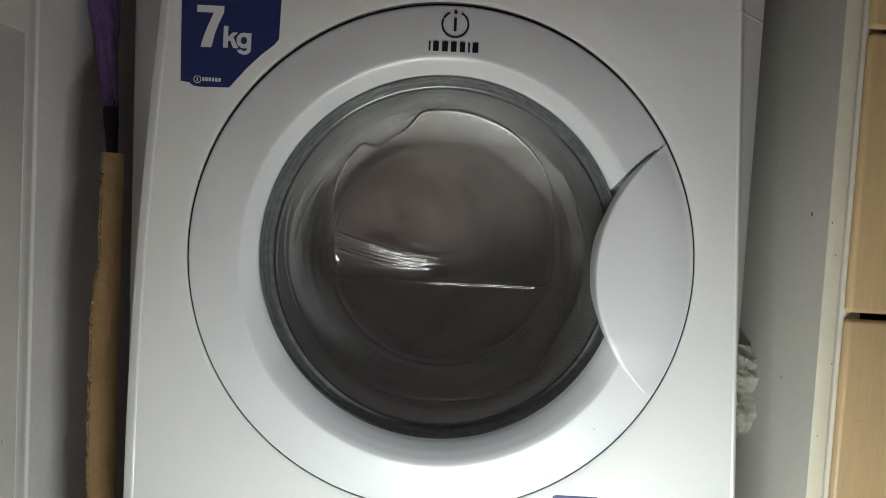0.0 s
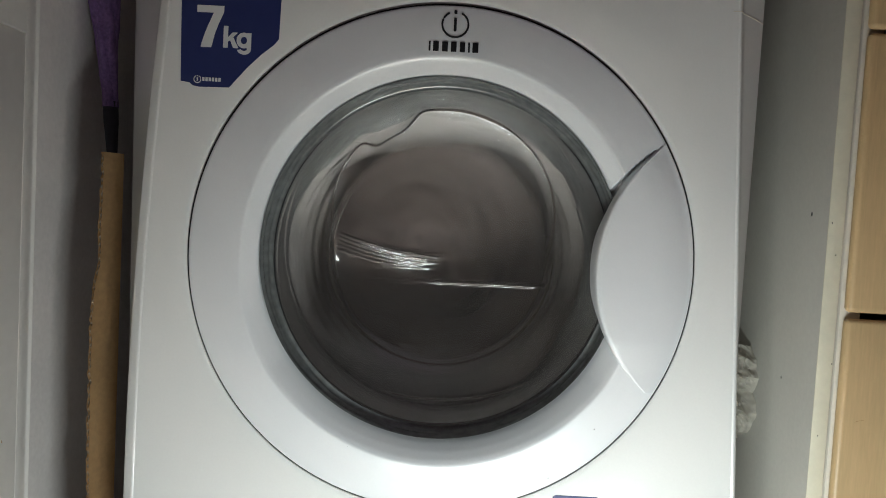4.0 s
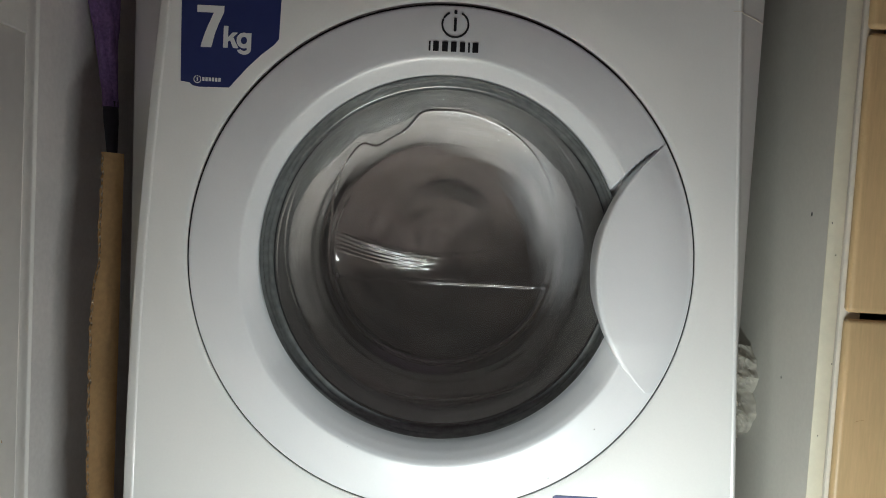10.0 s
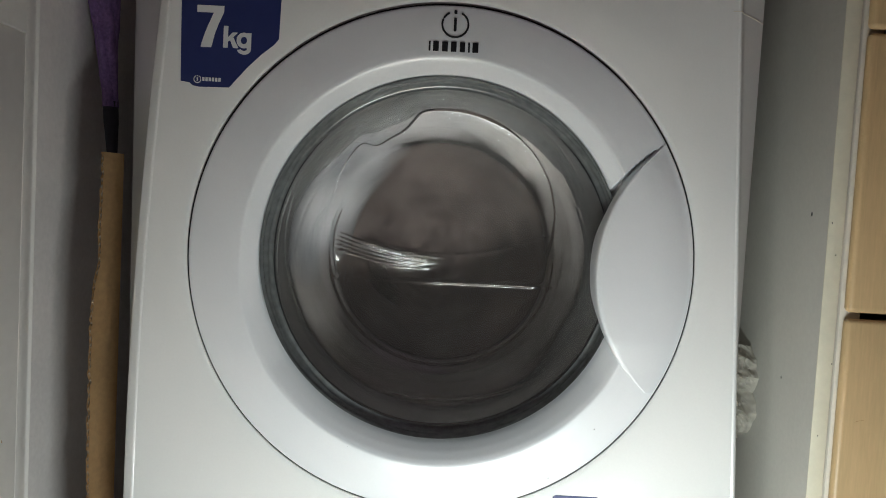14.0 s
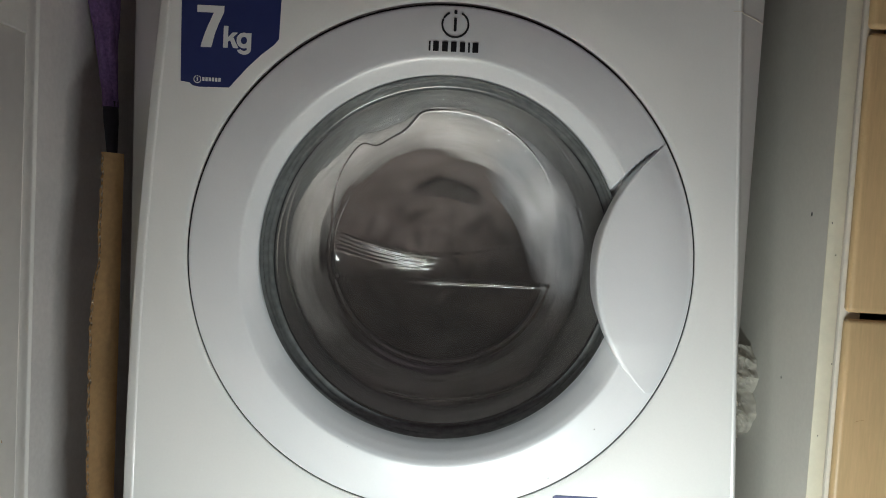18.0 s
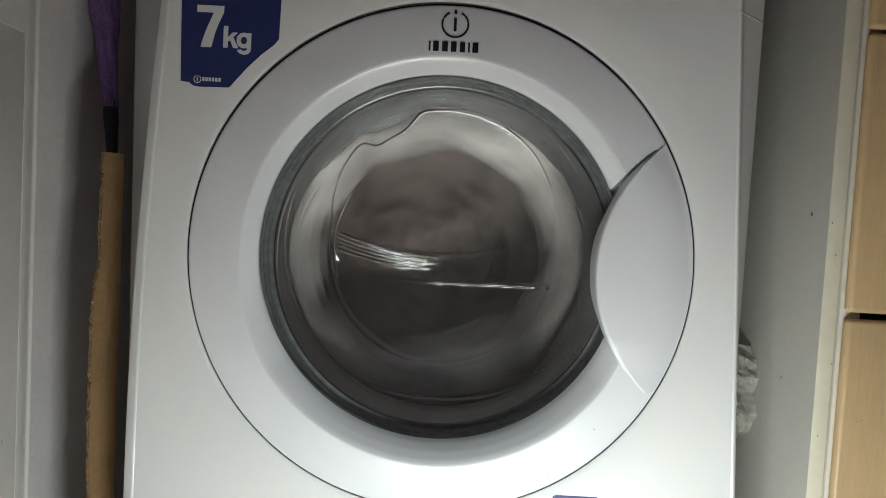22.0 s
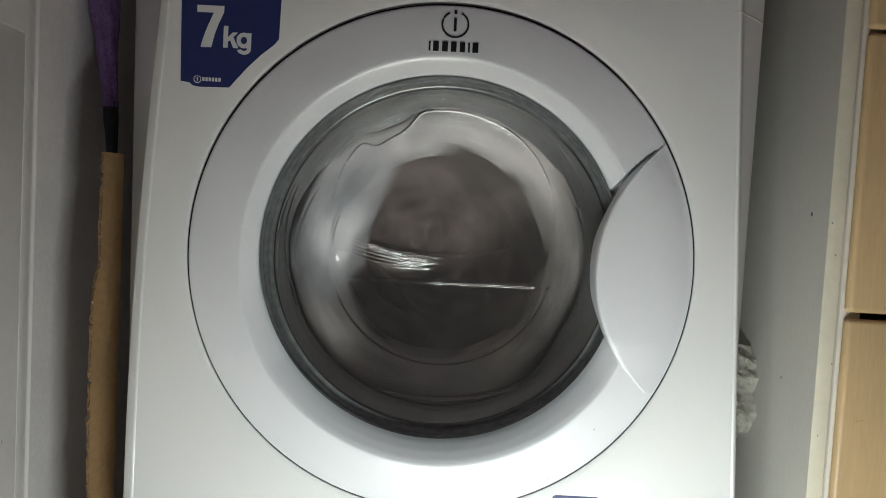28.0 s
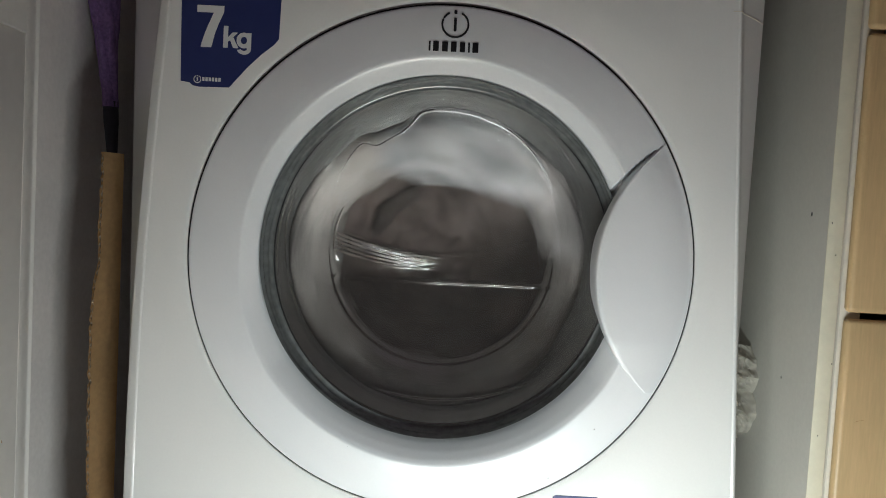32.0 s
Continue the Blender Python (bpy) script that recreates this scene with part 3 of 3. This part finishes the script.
def door_gasket():
    """Pleated bellows; the lip sags inward at the top and the hinge side, and wavers a little."""
    rows = []
    for r, y in gasket:
        row = []
        for i in range(240):
            a = 2 * math.pi * i / 240
            top = max(0.0, min(1.0, (math.sin(a) - 0.20) / 0.45), 0.9 * min(1.0, (math.cos(a) - 0.50) / 0.35))
            deep = max(0.0, min(1.0, (y - 0.036) / 0.056)) if r < 0.2 else 0.0
            k = r + 0.021 * deep * (1 - top) + 0.0012 * deep * noise.noise(Vector((math.cos(a) * 2, math.sin(a) * 2, y * 150)))
            row.append((k * math.cos(a), y, DC + k * math.sin(a)))
        rows.append(row)
    return sheet(rows, closed=True)


part("door_gasket", door_gasket(), RUBBER, MACHINE, "grey pleated rubber door gasket", angle=80)
tub = [(0.205, 0.095), (0.262, 0.095), (0.264, 0.12), (0.264, 0.44), (0.02, 0.46)]
part("tub", lathe(tub, 96, 0, DC), GALVANISED, MACHINE)


def drum_shell():
    prof = [(0.174, 0.1015), (0.172, 0.1000), (0.176, 0.0985), (0.200, 0.0985), (0.236, 0.1000), (0.243, 0.106), (0.243, 0.39), (0.236, 0.400), (0.206, 0.402), (0.200, 0.397),
            (0.170, 0.396), (0.140, 0.395), (0.110, 0.394), (0.085, 0.392), (0.062, 0.390), (0.045, 0.389), (0.030, 0.388), (0.015, 0.387), (0.004, 0.387), (0.0002, 0.387)]
    steps, rows = 144, []
    for r, y in prof:
        row = []
        for i in range(steps):
            a = 2 * math.pi * i / steps
            # three shallow star-shaped presses in the back wall
            press = -0.006 * (0.5 + 0.5 * math.cos(3 * (a - radians(100)))) ** 2 * math.sin(math.pi * min(1.0, r / 0.205)) ** 1.5 if r < 0.205 and y > 0.37 else 0.0
            row.append((r * math.cos(a), y + press, r * math.sin(a)))
        rows.append(row)
    return sheet(rows, closed=True)


DRUM = part("drum", drum_shell(), STEEL, MACHINE, "spinning stainless steel drum", angle=50)
for k in range(3):
    a = radians(40 + 120 * k)
    rows = []
    for j in range(9):
        u = j / 8
        h = 0.045 * math.sin(math.pi * min(1, max(0.0, u)) ) ** 0.5
        row = []
        for s in range(9):
            v = (s - 4) / 4
            rr = 0.2425 - h * (1 - v * v) ** 0.7
            aa = a + v * 0.16
            row.append((rr * math.cos(aa), 0.12 + 0.26 * u, rr * math.sin(aa)))
        rows.append(row)
    part("drum_lifter", sheet(rows), STEEL, DRUM, "rounded steel drum lifter")
# specks of dirt on the rim
for sx, sz, sr in ((0.1525, 0.2685, 0.0006), (0.1690, 0.2650, 0.0003), (-0.0790, 0.2405, 0.0004), (0.1120, 0.2190, 0.0005)):
    sy = float(ring_height(ring_radius(sx, sz)))
    part("speck", tube([(sx, sy + 0.0004, sz), (sx, sy - 0.0002, sz), (sx, sy - 0.0003, sz)], [sr, sr, sr * 0.5], 7), BLACK_PLASTIC, DOOR)

# ---- the laundry ----
# angle round the drum, half the spread, final inner radius, chord-shaped or round, way it slips inward, cloth, label
LAUNDRY = [
    (0, 56, 0.073, 0.90, 0.050, CLOTH_BLUE, "pale bluish wet sheet pressed to the drum wall", "wet sheet"),
    (50, 37, 0.099, 0.3, 0.034, CLOTH_WHITE, "white wet towel pressed to the drum wall", "wet towel"),
    (96, 35, 0.106, 0.5, 0.040, CLOTH_GREY, "warm grey wet shirt pressed to the drum wall", "wet shirt"),
    (138, 35, 0.109, 0.4, 0.046, CLOTH_WHITE, "white wet shirt pressed to the drum wall", "wet shirt"),
    (180, 36, 0.112, 0.8, 0.036, CLOTH_GREY, "warm grey wet towel pressed to the drum wall", "wet towel"),
    (222, 34, 0.117, 0.5, 0.027, CLOTH_WHITE, "white wet pillowcase pressed to the drum wall", "wet pillowcase"),
    (264, 33, 0.119, 0.4, 0.029, CLOTH_WHITE, "crumpled white wet shirt pressed to the drum wall", "wet shirt"),
    (308, 36, 0.108, 0.4, 0.052, CLOTH_PALE, "pale grey wet shirt pressed to the drum wall", "wet shirt"),
]
R_MID = 0.17


def garment(half, inner, chord, seed):
    """A lumpy wad of cloth in the drum; x points outward, y along the drum, z round it."""
    nu, nv = 56, 40
    rows = []
    for i in range(nu + 1):
        u = -1 + 2 * i / nu
        ang = radians(half) * u
        taper = max(0.0, 1 - abs(u) ** 5) ** 0.5
        r_in = inner * (1 - chord + chord / max(0.5, math.cos(ang * 0.9)))
        r_in = min(r_in + 0.03 * abs(u) ** 4, 0.195)
        r_out = 0.196
        rm, hr = (r_in + r_out) / 2, (r_out - r_in) / 2 * (0.25 + 0.75 * taper)
        ym, hy = 0.243, 0.121 * (0.5 + 0.5 * taper)
        row = []
        for k in range(nv):
            b = 2 * math.pi * k / nv
            c, s = math.cos(b), math.sin(b)
            c, s = math.copysign(abs(c) ** 0.97, c), math.copysign(abs(s) ** 0.97, s)
            r, y = rm + hr * c, ym + hy * s
            p = Vector((r * math.cos(ang), y, r * math.sin(ang)))
            n1 = noise.noise(p * 16 + Vector((seed, 0, 0)))
            n2 = noise.noise(Vector((p.x * 34, p.y * 12, p.z * 34)) + Vector((0, seed, 0)))
            n3 = noise.noise(p * 70 + Vector((0, 0, seed)))
            r += 0.009 * n1 + 0.008 * n2 + 0.003 * n3
            r += 0.13 * (y - 0.112) * max(0.0, min(1.0, (rm - r) / max(hr, 0.001) + 0.5))
            y += 0.016 * noise.noise(p * 22 + Vector((seed, seed, 0))) + 0.005 * n3 + 0.006 * abs(n2)
            y = max(y, 0.112)
            row.append((r * math.cos(ang) - R_MID, y, r * math.sin(ang)))
        rows.append(row)
    bm = sheet(rows, closed=True)
    bmesh.ops.holes_fill(bm, edges=[e for e in bm.edges if e.is_boundary])
    return bm


def sock():
    """A small dark wad lying flat against the back of the drum."""
    rows = []
    for i in range(29):
        u = -1 + 2 * i / 28
        wide = max(0.0, 1 - abs(u) ** 2.6) ** 0.5
        ang = u * 0.55
        row = []
        for k in range(18):
            b = 2 * math.pi * k / 18
            p = Vector((u * 2, math.cos(b), math.sin(b)))
            r = 0.088 + wide * (0.012 + 0.005 * noise.noise(p * 1.1)) * math.cos(b)
            y = 0.338 + wide * (0.007 + 0.002 * noise.noise(p * 1.5 + Vector((3, 0, 0)))) * math.sin(b)
            row.append((r * math.cos(ang) - R_MID, y, r * math.sin(ang)))
        rows.append(row)
    return sheet(rows, closed=True)


def back_towel():
    """A towel spread over the back of the drum in loose radial folds."""
    rows = []
    for i in range(1, 40):
        r = 0.150 * i / 39
        row = []
        for k in range(120):
            a = 2 * math.pi * k / 120
            p = Vector((math.cos(a) * r, math.sin(a) * r, 0))
            fold = 0.026 * noise.noise(p * 17 + Vector((2, 5, 1))) + 0.010 * (0.5 - abs(noise.noise(p * 30 + Vector((8, 1, 4))))) + 0.004 * noise.noise(p * 70)
            swirl = a + 0.8 * r / 0.15
            y = 0.352 - fold * min(1.0, r / 0.03) - 0.004 * math.cos(5 * swirl) * min(1.0, r / 0.06) ** 2
            row.append((r * math.cos(a) - R_MID, min(y, 0.374), r * math.sin(a)))
        rows.append(row)
    bm = sheet(rows, closed=True)
    bmesh.ops.holes_fill(bm, edges=[e for e in bm.edges if e.is_boundary and max(v.co.x + R_MID for v in e.verts) < 0.01])
    bmesh.ops.recalc_face_normals(bm, faces=list(bm.faces))
    bmesh.ops.solidify(bm, geom=list(bm.faces), thickness=0.003)
    return bm


WASH = []
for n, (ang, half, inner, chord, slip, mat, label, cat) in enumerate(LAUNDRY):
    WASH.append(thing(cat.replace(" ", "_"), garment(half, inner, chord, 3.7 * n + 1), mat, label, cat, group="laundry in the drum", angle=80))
LAUNDRY.append((0, 0, 0, 0, 0.0, CLOTH_BROWN, "", ""))
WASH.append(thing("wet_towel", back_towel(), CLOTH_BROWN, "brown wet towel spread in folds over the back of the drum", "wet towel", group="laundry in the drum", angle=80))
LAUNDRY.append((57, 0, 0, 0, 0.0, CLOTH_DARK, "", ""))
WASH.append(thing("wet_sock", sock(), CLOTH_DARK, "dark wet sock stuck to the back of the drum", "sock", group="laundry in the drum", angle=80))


# ---- things in the gaps beside the machine ----
def cardboard_sheet():
    ob = empty("cardboard_sheet", "brown corrugated cardboard sheet with a torn edge, standing on the floor", "cardboard", (-0.34, 0.2, 0.0))
    a, b = Vector((-0.3445, 0.040, 0.0)), Vector((-0.2875, 0.172, 0.0))
    d = (b - a).normalized()
    side = Vector((d.y, -d.x, 0))
    edge = []
    for i in range(421):
        z = 0.5065 * i / 420
        # the torn front edge wanders along the sheet
        edge.append((z, 0.0015 * math.sin(z * 13 + 1) + 0.0026 * noise.noise(Vector((z * 31, 0, 3))) + 0.0013 * noise.noise(Vector((z * 120, 5, 3)))
                     + 0.0007 * noise.noise(Vector((z * 420, 2, 9))) + (0.006 if z > 0.35 else 0.0) * min(1, (z - 0.35) / 0.05)))

    def liner(off, ragged):
        rows = []
        for z, e in edge:
            s = e + ragged * noise.noise(Vector((z * 260, ragged * 999, 0)))
            top = -0.006 * noise.noise(Vector((z * 30, 7, 0))) if z > 0.5 else 0
            rows.append([a - ob.location + d * (s + (0.033 - s) * k / 8) + side * off + Vector((0, 0, z + top)) for k in range(9)])
        bm = sheet(rows)
        bmesh.ops.solidify(bm, geom=list(bm.faces), thickness=0.0006)
        return bm
    part("liner", liner(0.0017, 0.0008), CARDBOARD, ob)
    part("liner", liner(-0.0017, 0.0014), CARDBOARD, ob)
    rows = []
    for z, e in edge:
        s0 = e + 0.0004 + 0.0010 * noise.noise(Vector((z * 160, 31, 0)))
        wave = side * (0.0013 * math.sin(2 * math.pi * z / 0.0072))
        rows.append([a - ob.location + d * (s0 + (0.033 - s0) * k / 5) + wave + Vector((0, 0, z)) for k in range(6)])
    part("fluting", sheet(rows), CARD_TORN, ob, "torn corrugated fluting")
    return ob


cardboard_sheet()


def umbrella():
    ob = empty("umbrella", "folded purple umbrella with a dark end, leaning between wall and machine", "umbrella", (-0.380, 0.150, 0.0))

    def along(z):
        return Vector((float(np.interp(z, (0.0, 0.51, 0.575, 0.62, 0.69, 1.2), (0.006, -0.0015, -0.0060, -0.0105, -0.0170, -0.0170))), 0.02 * z, z))
    rows = []
    for i in range(90):
        z = 0.566 + 0.366 * i / 89
        r = float(np.interp(z, (0.566, 0.585, 0.62, 0.685, 0.85, 0.932), (0.0088, 0.0086, 0.0108, 0.0172, 0.0185, 0.010)))
        row = []
        for k in range(72):
            t = 2 * math.pi * k / 72
            # cloth folds wound round the shaft
            fold = 0.75 + (abs(math.sin(2.5 * t + z * 30)) ** 0.6 - 0.75) * min(1.0, 0.25 + (z - 0.566) / 0.04)
            rr = r * (0.80 + 0.20 * fold + 0.16 * noise.noise(Vector((math.cos(t) * 2, math.sin(t) * 2, z * 26))) + 0.05 * noise.noise(Vector((math.cos(t) * 5, math.sin(t) * 5, z * 120))))
            row.append(along(z) + Vector((rr * math.cos(t), rr * math.sin(t), 0)))
        rows.append(row)
    part("canopy", sheet(rows, closed=True), PURPLE, ob, "wrapped purple cloth canopy")
    part("end_sleeve", tube([along(z) for z in (0.44, 0.50, 0.52, 0.55, 0.572)], [0.0042, 0.0050, 0.0062, 0.0080, 0.0083], 20), DARK_SLEEVE, ob, "dark tapered cloth sleeve")
    part("shaft", tube([along(z) for z in (0.0, 0.2, 0.44)], 0.0038, 10), BLACK_PLASTIC, ob)
    part("grip", tube([along(z) for z in (0.93, 1.0, 1.06)], [0.008, 0.011, 0.011], 12), BLACK_PLASTIC, ob)
    return ob


umbrella()


def crumpled_paper():
    """A thin crumpled bag of paper, bulging out of the gap."""
    nz, nx = 150, 70
    rows = []
    for i in range(nz):
        z = 0.208 + 0.118 * i / (nz - 1)
        lip = float(np.interp(z, (0.212, 0.222, 0.235, 0.250, 0.262, 0.272, 0.285, 0.292, 0.300, 0.312, 0.325, 0.340, 0.352),
                              (0.205, 0.176, 0.160, 0.153, 0.158, 0.168, 0.158, 0.151, 0.162, 0.166, 0.180, 0.198, 0.215)))
        lip += 0.013 + 0.006 * noise.noise(Vector((z * 70, 1, 2))) - 0.010 * max(0.0, 0.3 - abs(noise.noise(Vector((z * 48, 4, 6)))))
        row = []
        for k in range(nx):
            t = k / (nx - 1)
            p = Vector((t * 4.2, z * 75 + 2.4 * t, 0.0))
            ridge = 0.5 - abs(noise.noise(p * 0.75 + Vector((1, 4, 2)))) * 2.0
            fine = 0.5 - abs(noise.noise(p * 1.9 + Vector((7, 1, 5)))) * 2.0
            bulge = max(0.0, math.sin(math.pi * min(1.0, t * 1.02)))
            y = 0.197 + (lip - 0.004 - 0.197) * t ** 1.1 - bulge * (0.016 * ridge + 0.007 * fine + 0.002 * noise.noise(p * 5))
            x = 0.3005 + 0.0738 * (1 - (1 - t) ** 1.25)
            row.append((x, y, z + 0.006 * bulge * noise.noise(p * 1.1 + Vector((3, 3, 3)))))
        rows.append(row)
    bm = sheet(rows)
    bmesh.ops.solidify(bm, geom=list(bm.faces), thickness=0.0003)
    return thing("crumpled_paper", bm, PAPER, "crumpled white paper wedged between machine and cabinet", "paper", angle=50)


crumpled_paper()

# ---- what moves ----
# speed of the drum in turns a second: it runs down from a spin and settles
SPEED = [(0.0, 5.095), (1.5, 4.617), (3.5, 4.157), (6.5, 3.505), (8.0, 3.184), (9.5, 2.826), (10.5, 2.633), (12.2, 2.32), (13.6, 1.991), (15.0, 1.94), (16.5, 1.445),
         (18.0, 1.426), (20.5, 1.431), (25.0, 1.432), (27.5, 1.473), (32.0, 1.42)]
SLIP = [(0.0, 0.85), (6.0, 0.66), (10.0, 0.54), (14.0, 0.44), (19.0, 0.28), (23.0, 0.08), (26.0, 0.0), (32.0, 0.0)]


def turned(t):
    """Turns that the drum has made by t seconds, anticlockwise from the front."""
    total = -0.40527
    for (t0, w0), (t1, w1) in zip(SPEED, SPEED[1:]):
        if t <= t0:
            break
        e = min(t, t1)
        we = w0 + (w1 - w0) * (e - t0) / (t1 - t0)
        total += (w0 + we) / 2 * (e - t0)
    return total


def motions():
    times = [i / 30 for i in range(961)]
    walk(DRUM, [(t, pose(DRUM_X, 0, DRUM_Z, 0, -360 * turned(t), 0)) for t in times])
    for ob, (ang, half, inner, chord, slip, mat, label, cat) in zip(WASH, LAUNDRY):
        rows = []
        for t in times:
            a = 360 * turned(t) + ang
            r = R_MID + slip * float(np.interp(t, [s[0] for s in SLIP], [s[1] for s in SLIP]))
            rows.append((t, pose(DRUM_X + r * math.cos(radians(a)), 0, DRUM_Z + r * math.sin(radians(a)), 0, -a, 0)))
        walk(ob, rows)


motions()
